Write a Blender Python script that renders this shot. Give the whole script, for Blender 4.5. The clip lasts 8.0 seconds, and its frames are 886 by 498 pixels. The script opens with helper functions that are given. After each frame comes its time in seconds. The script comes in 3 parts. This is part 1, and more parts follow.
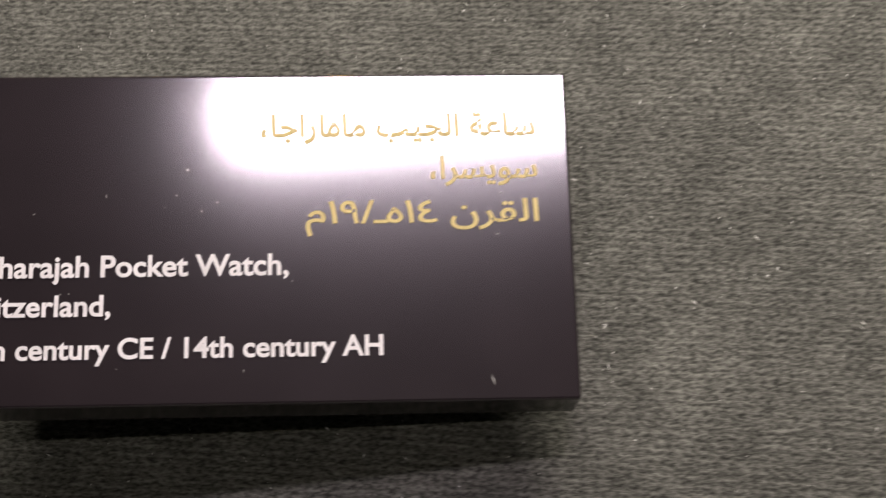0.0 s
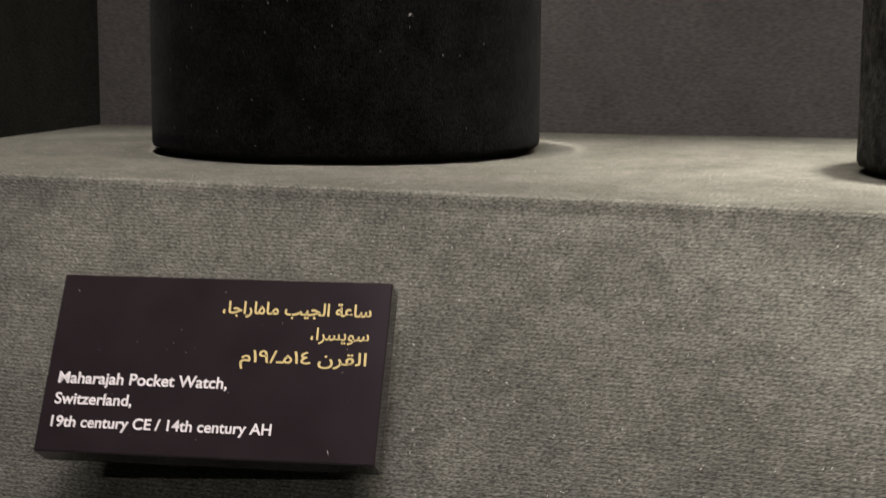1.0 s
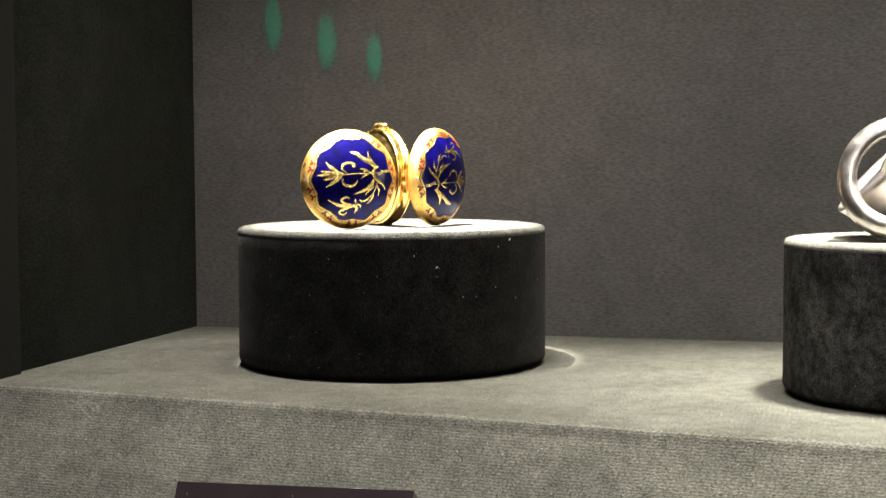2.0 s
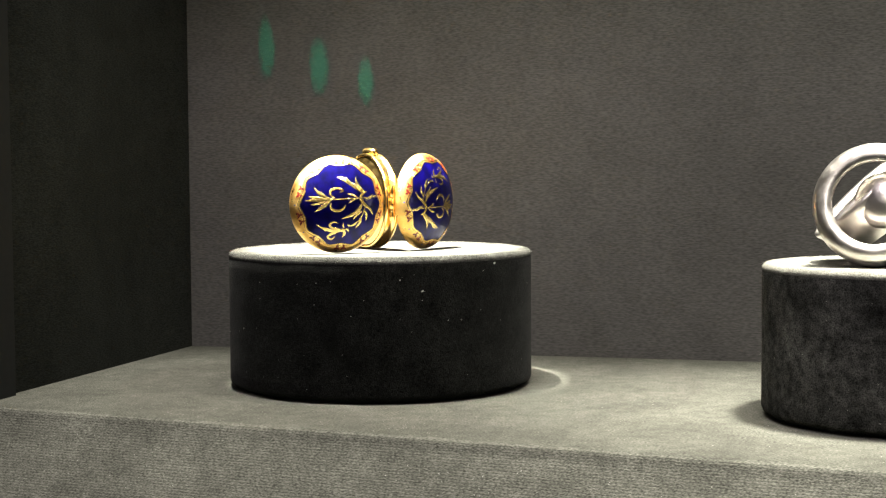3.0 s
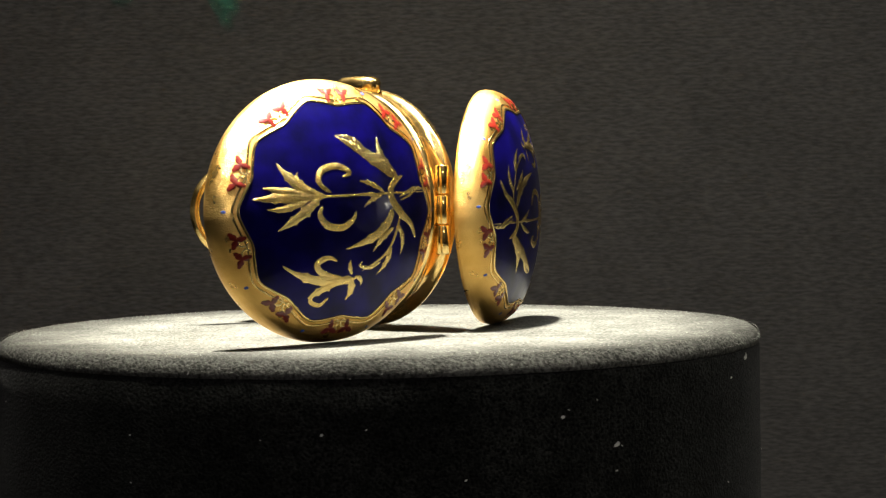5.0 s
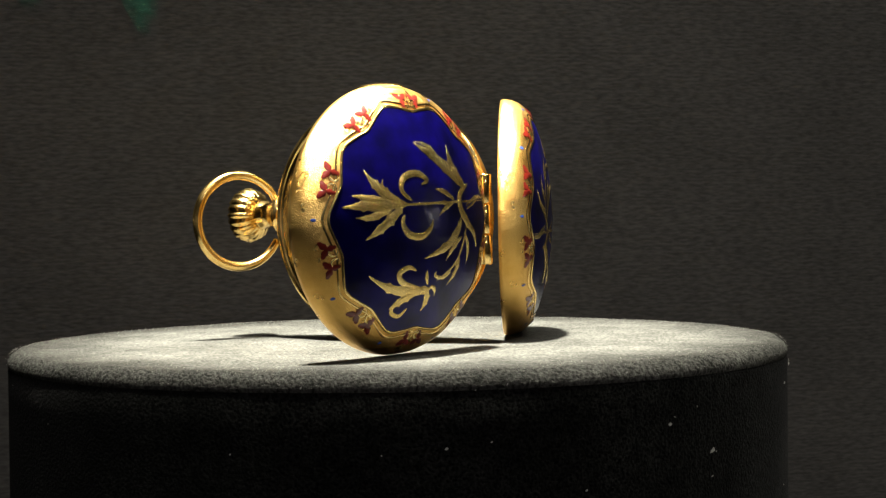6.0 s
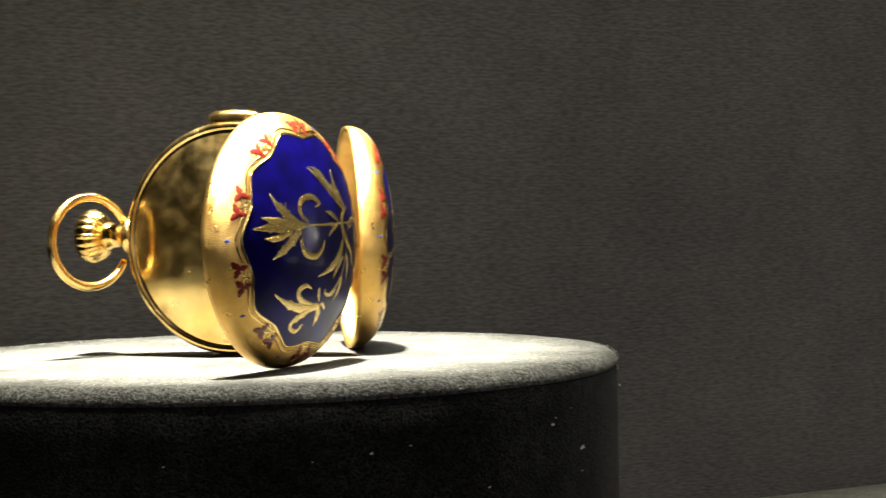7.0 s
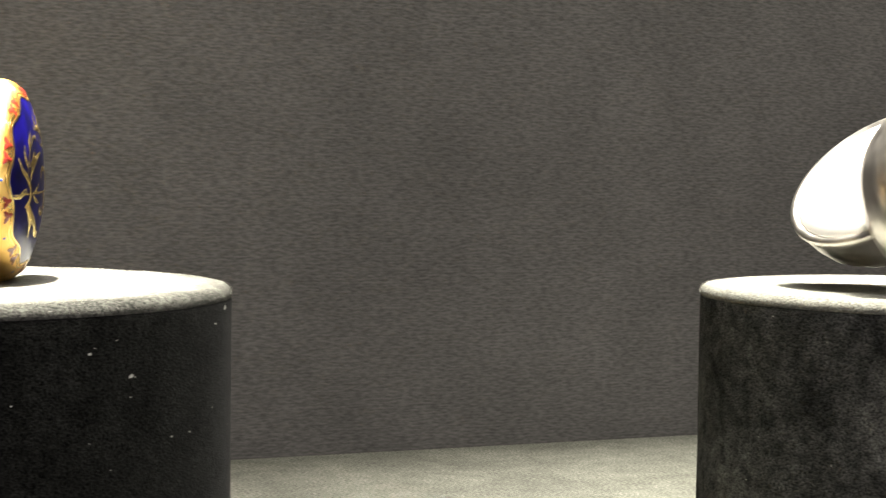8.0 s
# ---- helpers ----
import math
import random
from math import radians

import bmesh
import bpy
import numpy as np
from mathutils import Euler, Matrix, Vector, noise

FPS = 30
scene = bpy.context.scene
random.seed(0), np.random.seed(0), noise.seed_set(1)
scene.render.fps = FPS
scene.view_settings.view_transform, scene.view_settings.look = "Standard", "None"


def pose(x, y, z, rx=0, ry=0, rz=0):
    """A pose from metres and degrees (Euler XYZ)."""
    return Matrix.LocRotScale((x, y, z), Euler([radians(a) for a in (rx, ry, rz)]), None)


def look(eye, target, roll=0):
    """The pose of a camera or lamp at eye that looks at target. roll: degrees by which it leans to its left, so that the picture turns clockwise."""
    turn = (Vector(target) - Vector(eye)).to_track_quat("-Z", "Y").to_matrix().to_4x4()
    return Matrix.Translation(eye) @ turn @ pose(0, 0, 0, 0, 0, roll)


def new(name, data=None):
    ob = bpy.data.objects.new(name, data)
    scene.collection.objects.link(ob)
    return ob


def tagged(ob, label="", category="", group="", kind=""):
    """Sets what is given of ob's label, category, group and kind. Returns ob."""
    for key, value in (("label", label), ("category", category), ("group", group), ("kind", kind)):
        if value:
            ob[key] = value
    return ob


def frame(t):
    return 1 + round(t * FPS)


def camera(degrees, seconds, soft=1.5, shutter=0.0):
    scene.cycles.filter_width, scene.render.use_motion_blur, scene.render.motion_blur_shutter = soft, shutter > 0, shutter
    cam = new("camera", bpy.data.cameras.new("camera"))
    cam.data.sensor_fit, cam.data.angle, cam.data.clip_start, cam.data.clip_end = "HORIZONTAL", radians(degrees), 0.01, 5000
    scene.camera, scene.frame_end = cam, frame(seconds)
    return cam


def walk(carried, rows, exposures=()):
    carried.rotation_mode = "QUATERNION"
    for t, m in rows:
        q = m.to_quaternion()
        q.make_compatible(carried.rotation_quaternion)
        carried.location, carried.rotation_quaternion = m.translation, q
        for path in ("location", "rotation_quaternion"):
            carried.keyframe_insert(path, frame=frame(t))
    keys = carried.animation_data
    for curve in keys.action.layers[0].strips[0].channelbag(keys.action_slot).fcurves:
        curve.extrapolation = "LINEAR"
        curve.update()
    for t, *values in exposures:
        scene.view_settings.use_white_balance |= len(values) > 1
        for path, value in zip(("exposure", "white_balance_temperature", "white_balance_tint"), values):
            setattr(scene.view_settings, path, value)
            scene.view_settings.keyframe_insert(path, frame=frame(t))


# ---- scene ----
# ---- camera ----
cam = camera(31.284, 8.0, soft=1.3, shutter=0.2)


def aim(x, y, z, yaw, pitch, roll):
    """A camera pose from its place, its turn to the left, its tilt upwards and its lean."""
    return pose(x, y, z, 0, 0, yaw) @ pose(0, 0, 0, 90 + pitch) @ pose(0, 0, 0, 0, 0, roll)


ROWS = [
    (0.0, aim(0.0500, -0.4306, 0.0103, 0.418, -13.641, 0.070)),
    (0.5, aim(0.1155, -0.4940, 0.0241, 8.307, -11.011, -0.004)),
    (1.0, aim(0.1686, -0.5959, 0.0474, 12.316, -7.968, 0.245)),
    (1.5, aim(0.2069, -0.6886, 0.0847, 14.354, -5.698, -0.046)),
    (2.0, aim(0.2285, -0.7410, 0.1049, 15.291, -3.658, -0.279)),
    (2.2, aim(0.2336, -0.7554, 0.1142, 15.144, -3.441, -0.152)),
    (3.3, aim(0.2431, -0.7430, 0.1093, 15.761, -3.212, -0.421)),
    (3.5, aim(0.1960, -0.6422, 0.0970, 14.548, -2.740, -0.350)),
    (4.0, aim(0.0757, -0.4053, 0.0895, 7.562, -2.250, -1.100)),
    (4.5, aim(0.0473, -0.3292, 0.0887, 5.194, -1.358, -0.813)),
    (5.8, aim(-0.0488, -0.3134, 0.0918, -10.331, -1.322, -1.079)),
    (6.0, aim(-0.0557, -0.3085, 0.0891, -11.855, -0.805, -0.897)),
    (6.5, aim(-0.0840, -0.3052, 0.0897, -18.417, -0.537, -1.070)),
    (7.0, aim(-0.1105, -0.3103, 0.0906, -26.559, -0.460, -1.140)),
    (7.5, aim(-0.1310, -0.3224, 0.0876, -35.011, -0.636, -1.343)),
    (7.75, aim(-0.0758, -0.3521, 0.0915, -28.253, -1.866, 0.600)),
    (8.0, aim(-0.0206, -0.3818, 0.0915, -21.996, -2.386, 0.773)),
]
EXPOSURES = [(0.0, 0.20, 6500, 18), (0.5, -0.35, 6500, 18), (1.0, 0.10, 6500, 17), (1.5, 0.50, 6500, 15), (2.2, 0.50, 6500, 9), (3.3, 0.45, 6500, 8), (4.0, 0.00, 6500, 8), (4.5, -0.55, 6500, 8), (6.0, -1.25, 6500, 8), (6.5, -1.15, 6500, 8), (7.0, -0.50, 6500, 8), (7.5, 0.55, 6500, 9), (8.0, 0.65, 6500, 9)]
walk(cam, ROWS, EXPOSURES)

# ---- world and lamps ----
world = bpy.data.worlds.new("world")
world.use_nodes = True
world.node_tree.nodes["Background"].inputs[0].default_value = (0.6, 0.65, 0.7, 1)
world.node_tree.nodes["Background"].inputs[1].default_value = 0.01
scene.world = world


def area_lamp(name, eye, target, size, power, colour=(1, 0.945, 0.82), spread=180, length=None):
    data = bpy.data.lights.new(name, "AREA")
    data.shape, data.size, data.energy, data.color = ("RECTANGLE" if length else "DISK"), (length or size), power, colour
    if length:
        data.size_y = size
    data.spread = radians(spread)
    ob = new(name, data)
    ob.matrix_world = look(eye, target)
    return ob


CASE_TOP = 0.62
area_lamp("case_panel_lamp", (-0.02, -0.06, CASE_TOP - 0.012), (-0.01, -0.01, 0.0), 0.08, 0.5, spread=50, length=0.16)
watch_spot = bpy.data.lights.new("case_lamp_watch", "SPOT")
watch_spot.energy, watch_spot.color, watch_spot.shadow_soft_size = 450, (1, 0.945, 0.82), 0.014
watch_spot.spot_size, watch_spot.spot_blend = radians(14.6), 0.22
new("case_lamp_watch", watch_spot).matrix_world = look((-0.045, -0.065, CASE_TOP - 0.014), (0.0, 0.0, 0.07))
area_lamp("case_lamp_far", (0.30, -0.06, CASE_TOP - 0.012), (0.258, -0.05, 0.06), 0.06, 0.9, spread=36)
# unseen fill, added to brighten the plinth and the back panel's right
area_lamp("case_fill_strip", (0.27, -0.08, CASE_TOP - 0.012), (0.27, -0.07, 0.0), 0.03, 2.4, spread=110, length=0.32)
# out of view, placed by its glare on the plaque
area_lamp("unseen_lamp", (0.24, -1.92, 2.38), (0.0, -0.2, 0.0), 0.20, 44.0, (1, 0.88, 0.96), length=0.76)
# added fill with no known source, brightens the front and the back panel
area_lamp("unseen_lamp", (0.7, -4.4, 2.30), (0.2, -0.1, 0.0), 0.15, 28.0, (1, 0.93, 0.84), length=0.85)


# ---- materials ----
def node_tree(name):
    m = bpy.data.materials.new(name)
    m.use_nodes = True
    t = m.node_tree
    return m, t, t.nodes["Principled BSDF"]


def noise_ramp(t, scale, lo, hi, a, b, detail=4, stretch=None, coord="Object"):
    """A noise that runs from colour a to colour b; the noise's own factor comes back with it."""
    tc = t.nodes.new("ShaderNodeTexCoord")
    n = t.nodes.new("ShaderNodeTexNoise")
    n.inputs["Scale"].default_value, n.inputs["Detail"].default_value = scale, detail
    src = tc.outputs[coord]
    if stretch:
        mp = t.nodes.new("ShaderNodeMapping")
        mp.inputs["Scale"].default_value = stretch
        t.links.new(src, mp.inputs[0])
        src = mp.outputs[0]
    t.links.new(src, n.inputs["Vector"])
    r = t.nodes.new("ShaderNodeValToRGB")
    r.color_ramp.elements[0].position, r.color_ramp.elements[1].position = lo, hi
    r.color_ramp.elements[0].color, r.color_ramp.elements[1].color = (*a, 1), (*b, 1)
    t.links.new(n.outputs[0], r.inputs[0])
    return r.outputs[0], n.outputs[0]


def add_bump(t, p, fac, strength, distance):
    b = t.nodes.new("ShaderNodeBump")
    b.inputs["Strength"].default_value, b.inputs["Distance"].default_value = strength, distance
    t.links.new(fac, b.inputs["Height"])
    t.links.new(b.outputs[0], p.inputs["Normal"])
    return b


def multiply(t, a, b, fac=1.0):
    m = t.nodes.new("ShaderNodeMix")
    m.data_type, m.blend_type = "RGBA", "MULTIPLY"
    m.inputs[0].default_value = fac
    t.links.new(a, m.inputs[6])
    t.links.new(b, m.inputs[7])
    return m.outputs[2]


def felt(name, a, b, fine=1400, coarse=40, sheen=0.0, bump=0.6, stretch=None, patch=0.7, rib=0.0, pitch=0.001):
    """Felt or velvet: fine fibres from a to b, soft patches, and ribs of that pitch up a slope."""
    m, t, p = node_tree(name)
    c1, f1 = noise_ramp(t, fine, 0.32, 0.68, a, b, 3, stretch)
    c2, _ = noise_ramp(t, coarse, 0.3, 0.7, (patch,) * 3, (1, 1, 1), 4)
    c3, _ = noise_ramp(t, coarse * 6, 0.3, 0.7, (0.1 + 0.9 * patch,) * 3, (1, 1, 1), 4)
    col = multiply(t, multiply(t, c1, c2), c3)
    if rib:
        tc, wave, ramp = t.nodes.new("ShaderNodeTexCoord"), t.nodes.new("ShaderNodeTexWave"), t.nodes.new("ShaderNodeValToRGB")
        wave.bands_direction = "Z"
        wave.inputs["Scale"].default_value = 2 * math.pi / (20 * pitch)
        wave.inputs["Distortion"].default_value, wave.inputs["Detail"].default_value, wave.inputs["Detail Scale"].default_value = 0.7, 3.0, 0.6
        ramp.color_ramp.elements[0].color = (1 - rib,) * 3 + (1,)
        t.links.new(tc.outputs["Object"], wave.inputs["Vector"])
        t.links.new(wave.outputs["Fac"], ramp.inputs[0])
        col = multiply(t, col, ramp.outputs[0])
    t.links.new(col, p.inputs["Base Color"])
    p.inputs["Roughness"].default_value = 0.95
    p.inputs["Specular IOR Level"].default_value = 0.02
    p.inputs["Sheen Weight"].default_value, p.inputs["Sheen Roughness"].default_value = sheen, 0.4
    add_bump(t, p, f1, bump, 0.0006)
    return m


def metal(name, colour, dark, rough, grain=900, bump=0.0, scratch=0.1):
    m, t, p = node_tree(name)
    c, f = noise_ramp(t, 120, 0.35, 0.7, dark, colour, 5)
    t.links.new(c, p.inputs["Base Color"])
    p.inputs["Metallic"].default_value = 1.0
    r, _ = noise_ramp(t, 260, 0.3, 0.75, (rough - scratch * 0.5,) * 3, (rough + scratch,) * 3, 5)
    t.links.new(r, p.inputs["Roughness"])
    if bump:
        _, g = noise_ramp(t, grain, 0.3, 0.7, (0, 0, 0), (1, 1, 1), 3)
        add_bump(t, p, g, bump, 0.0003)
    return m


def plain(name, colour, rough, metallic=0.0, coat=0.0, vary=0.85, scale=300, spec=0.5):
    m, t, p = node_tree(name)
    c, _ = noise_ramp(t, scale, 0.35, 0.65, tuple(x * vary for x in colour), colour, 4)
    t.links.new(c, p.inputs["Base Color"])
    p.inputs["Roughness"].default_value, p.inputs["Metallic"].default_value = rough, metallic
    p.inputs["Coat Weight"].default_value, p.inputs["Coat Roughness"].default_value = coat, 0.04
    p.inputs["Specular IOR Level"].default_value = spec
    return m


PLINTH_FELT = felt("plinth felt", (0.062, 0.0632, 0.0535), (0.245, 0.247, 0.213), 2300, 25, 0.0, 0.4, (0.4, 1, 1), 0.68, 0.30, 0.00105)
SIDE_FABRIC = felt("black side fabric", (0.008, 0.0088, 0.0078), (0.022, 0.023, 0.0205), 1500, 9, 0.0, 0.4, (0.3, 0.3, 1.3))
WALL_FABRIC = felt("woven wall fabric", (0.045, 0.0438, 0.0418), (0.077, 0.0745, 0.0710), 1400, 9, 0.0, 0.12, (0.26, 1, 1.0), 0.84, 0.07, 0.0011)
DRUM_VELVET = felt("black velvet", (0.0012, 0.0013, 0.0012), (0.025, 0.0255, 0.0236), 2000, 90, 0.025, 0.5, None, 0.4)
# the side's velvet again, with overhead light put into its colour
DRUM_TOP_LIT = felt("grey velvet", (0.024, 0.0242, 0.0220), (0.130, 0.1305, 0.118), 1700, 60, 0.0, 0.7, None, 0.55)
# second drum's top: lamp light put into a paler velvet colour
DRUM2_TOP_LIT = felt("lit worn velvet", (0.10, 0.10, 0.088), (0.27, 0.27, 0.24), 1800, 60, 0.0, 0.5)
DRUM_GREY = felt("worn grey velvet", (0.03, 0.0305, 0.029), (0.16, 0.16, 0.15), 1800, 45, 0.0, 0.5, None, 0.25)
BLACK_TRIM = plain("matt black trim", (0.010, 0.0105, 0.010), 0.8, spec=0.08)
ROOM_PAINT = plain("dark room paint", (0.05, 0.05, 0.055), 0.8, scale=6)
FUZZ = plain("velvet fibres", (0.26, 0.26, 0.235), 0.9)
LINT = plain("white lint", (0.42, 0.42, 0.38), 0.9)
GOLD = metal("polished gold", (1.0, 0.73, 0.30), (0.85, 0.55, 0.17), 0.19)
GOLD_CHASED = metal("chased gold", (0.97, 0.64, 0.21), (0.70, 0.40, 0.10), 0.30, 4600, 0.6)
GOLD_LEAF = metal("engraved gold", (1.0, 0.78, 0.33), (0.84, 0.57, 0.18), 0.22, 4600, 0.6)
SILVER = metal("worn silver", (0.86, 0.82, 0.78), (0.66, 0.62, 0.58), 0.34, 1200, 0.15)
DIAL_WHITE = plain("white enamel dial", (0.82, 0.81, 0.78), 0.2, 0, 0.6, 0.95)
RED = plain("red enamel", (0.15, 0.010, 0.005), 0.3, 0, 0.4, 0.6, 900)
SKY = plain("pale blue enamel", (0.03, 0.07, 0.35), 0.3, 0, 0.3)
PLAQUE_BLACK = plain("black acrylic", (0.026, 0.020, 0.022), 0.11, 0, 0.0, 0.8, 60, 0.8)
INK_GOLD = plain("gold ink", (0.74, 0.60, 0.24), 0.6)
INK_WHITE = plain("white ink", (0.88, 0.86, 0.84), 0.5)


def enamel_material():
    """Deep translucent blue enamel with a clear glaze."""
    m, t, p = node_tree("cobalt enamel")
    c, f = noise_ramp(t, 160, 0.3, 0.7, (0.0004, 0.0002, 0.015), (0.0022, 0.0005, 0.09), 4)
    t.links.new(c, p.inputs["Base Color"])
    p.inputs["Metallic"].default_value, p.inputs["Roughness"].default_value = 0.5, 0.33
    p.inputs["Specular IOR Level"].default_value = 0.2
    p.inputs["Coat Weight"].default_value, p.inputs["Coat Roughness"].default_value = 0.2, 0.05
    add_bump(t, p, f, 0.25, 0.0004)
    return m


ENAMEL = enamel_material()


# ---- mesh helpers ----
PLACE = {}


def mesh_object(name, bm, material, m=Matrix.Identity(4), smooth=True):
    me = bpy.data.meshes.new(name)
    bmesh.ops.recalc_face_normals(bm, faces=bm.faces)
    for f in bm.faces:
        f.smooth = smooth
    bm.to_mesh(me)
    bm.free()
    me.materials.append(material)
    ob = new(name, me)
    ob.matrix_basis = m
    PLACE[ob] = m.copy()
    return ob


def part(name, bm, material, parent, label="", m=None, smooth=True):
    """One mesh under a thing or a part; m is its place in the world."""
    m = PLACE[parent] if m is None else m
    ob = mesh_object(name, bm, material, m, smooth)
    ob.parent = parent
    ob.matrix_basis = PLACE[parent].inverted() @ m
    if label:
        ob["label"] = label
    return ob


def empty(name, m):
    ob = new(name)
    ob.matrix_basis = m
    PLACE[ob] = m.copy()
    return ob


def box(x0, x1, y0, y1, z0, z1, bevel=0.0, bm=None):
    bm = bm or bmesh.new()
    r = bmesh.ops.create_cube(bm, size=1.0)
    for v in r["verts"]:
        v.co = Vector(((x0 + x1) / 2 + v.co.x * (x1 - x0), (y0 + y1) / 2 + v.co.y * (y1 - y0), (z0 + z1) / 2 + v.co.z * (z1 - z0)))
    if bevel:
        es = {e for v in r["verts"] for e in v.link_edges}
        bmesh.ops.bevel(bm, geom=list(es), offset=bevel, segments=3, profile=0.5, affect="EDGES")
    return bm


def revolve(profile, seg=96, closed=False):
    """A profile of (radius, height) turned round the z axis."""
    bm = bmesh.new()
    rings = []
    for r, z in profile:
        if r < 1e-6:
            rings.append([bm.verts.new((0, 0, z))])
        else:
            rings.append([bm.verts.new((r * math.cos(2 * math.pi * i / seg), r * math.sin(2 * math.pi * i / seg), z)) for i in range(seg)])
    pairs = list(zip(rings, rings[1:])) + ([(rings[-1], rings[0])] if closed else [])
    for a, b in pairs:
        for i in range(seg):
            j = (i + 1) % seg
            if len(a) == 1 and len(b) == 1:
                continue
            if len(a) == 1:
                bm.faces.new((a[0], b[i], b[j]))
            elif len(b) == 1:
                bm.faces.new((a[i], b[0], a[j]))
            else:
                bm.faces.new((a[i], b[i], b[j], a[j]))
    return bm


def extrude_outline(points, direction, bm=None):
    """A closed outline of points, drawn out along a direction."""
    bm = bm or bmesh.new()
    a = [bm.verts.new(p) for p in points]
    b = [bm.verts.new(Vector(p) + Vector(direction)) for p in points]
    bm.faces.new(a)
    bm.faces.new(b[::-1])
    for i in range(len(a)):
        j = (i + 1) % len(a)
        bm.faces.new((a[i], a[j], b[j], b[i]))
    return bm


def tube(points, radius, sides=10, closed=False):
    """A round bar along points; radius may be a list."""
    bm = bmesh.new()
    pts = [Vector(p) for p in points]
    n = len(pts)
    rad = radius if isinstance(radius, (list, tuple)) else [radius] * n
    rings = []
    for i, p in enumerate(pts):
        a = pts[(i - 1) % n] if closed or i else p
        b = pts[(i + 1) % n] if closed or i < n - 1 else p
        d = (b - a).normalized()
        side = d.orthogonal() if i == 0 else (last - d * last.dot(d))
        last = side.normalized()
        other = d.cross(last)
        rings.append([bm.verts.new(p + (last * math.cos(2 * math.pi * k / sides) + other * math.sin(2 * math.pi * k / sides)) * rad[i]) for k in range(sides)])
    for i in range(n if closed else n - 1):
        a, b = rings[i], rings[(i + 1) % n]
        for k in range(sides):
            j = (k + 1) % sides
            bm.faces.new((a[k], a[j], b[j], b[k]))
    if not closed:
        bm.faces.new(rings[0][::-1])
        bm.faces.new(rings[-1])
    return bm


def axes(origin, x, z):
    """A pose from its origin, its x direction and its z direction."""
    z = Vector(z).normalized()
    x = Vector(x)
    x = (x - z * x.dot(z)).normalized()
    y = z.cross(x)
    m = Matrix((x, y, z)).transposed().to_4x4()
    m.translation = Vector(origin)
    return m


# ---- the case ----
DRUM_R, DRUM_H, PLINTH_Z = 0.075, 0.0672, 0.0
BACK_Y = 0.121
EDGE_Y, EDGE_SLOPE = -0.1378, -0.1473
LEFT_X, LEFT_SLOPE = -0.1602, 0.0117
RIGHT_X, GLASS_Y, DECK_Z = 0.45, -0.275, -0.11
FRONT_TILT = 40


def edge_y(x):
    return EDGE_Y + EDGE_SLOPE * x


def left_x(y):
    return LEFT_X + LEFT_SLOPE * y


def build_plinth():
    """The felt-covered step: a flat top, a soft front edge and a sloping front."""
    bm = bmesh.new()
    slope = math.tan(radians(FRONT_TILT))
    nx = 240
    rows = []
    for i in range(nx + 1):
        x = -0.30 + (RIGHT_X + 0.30) * i / nx
        e = edge_y(x)
        wob = 0.0006 * noise.noise(Vector((x * 22, 0, 0)))
        crease = 0.0014 * min(1.0, max(0.0, (x - 0.0) / 0.08)) * (1.0 if x < 0.138 else 0.0)
        line = [(BACK_Y, 0.0), (0.05, 0.0), (-0.05, 0.0), (e + 0.03, 0.0), (e + 0.006, 0.0), (e + 0.003, -0.0001 + wob), (e + 0.0012, -0.0005 + wob),
                (e + 0.0002, -0.0013 + wob), (e - 0.0004, -0.0024 + wob - crease), (e - 0.0022, -0.0058)]
        for k in range(1, 15):
            z = -0.0058 + (DECK_Z + 0.0058) * k / 14
            line.append((e - 0.0022 + slope * (z + 0.0058) + 0.0006 * noise.noise(Vector((x * 15, z * 15, 3))), z))
        rows.append([bm.verts.new((x, y, z + PLINTH_Z)) for y, z in line])
    for a, b in zip(rows, rows[1:]):
        for j in range(len(a) - 1):
            bm.faces.new((a[j], b[j], b[j + 1], a[j + 1]))
    # the back and underside close it
    for r in (rows[0], rows[-1]):
        c = bm.verts.new((r[0].co.x, BACK_Y, DECK_Z))
        bm.faces.new(r + [c])
    bm.faces.new([r[0] for r in rows] + [bm.verts.new((RIGHT_X, BACK_Y, DECK_Z)), bm.verts.new((-0.30, BACK_Y, DECK_Z))])
    ob = mesh_object("display_plinth", bm, PLINTH_FELT)
    return tagged(ob, "grey-green felt-covered display plinth with a sloping front", "plinth", kind="structure")


build_plinth()


def build_lint():
    """Specks and fibres of dust on the felt."""
    rng = random.Random(7)
    bm = bmesh.new()
    slope = math.tan(radians(FRONT_TILT))
    for k in range(2200):
        x = rng.uniform(-0.12, 0.40)
        if k % 3 == 0:
            p, n = Vector((x, rng.uniform(edge_y(x) + 0.006, -0.02 if abs(x) > 0.08 else -0.08), PLINTH_Z + 0.00025)), Vector((0, 0, 1))
        else:
            z = rng.uniform(-0.10, -0.008)
            p, n = Vector((x, edge_y(x) - 0.0022 + slope * (z + 0.0058) - 0.0009, z + PLINTH_Z)), Vector((0, -math.cos(radians(FRONT_TILT)), math.sin(radians(FRONT_TILT))))
        a = n.orthogonal().normalized()
        a = (a * math.cos(k) + n.cross(a) * math.sin(k)).normalized()
        b = n.cross(a)
        s, w = 0.0001 + 0.0005 * rng.random() ** 3, rng.uniform(0.00006, 0.00018)
        bm.faces.new([bm.verts.new(p + a * s * i + b * w * j) for i, j in ((-1, 0), (0, -1), (1, 0), (0, 1))])
    return tagged(mesh_object("lint", bm, LINT), "pale specks of lint scattered on the grey felt", "lint", kind="stuff")


build_lint()


def structure(name, bm, material, label, category):
    return tagged(mesh_object(name, bm, material, smooth=False), label, category, kind="structure")


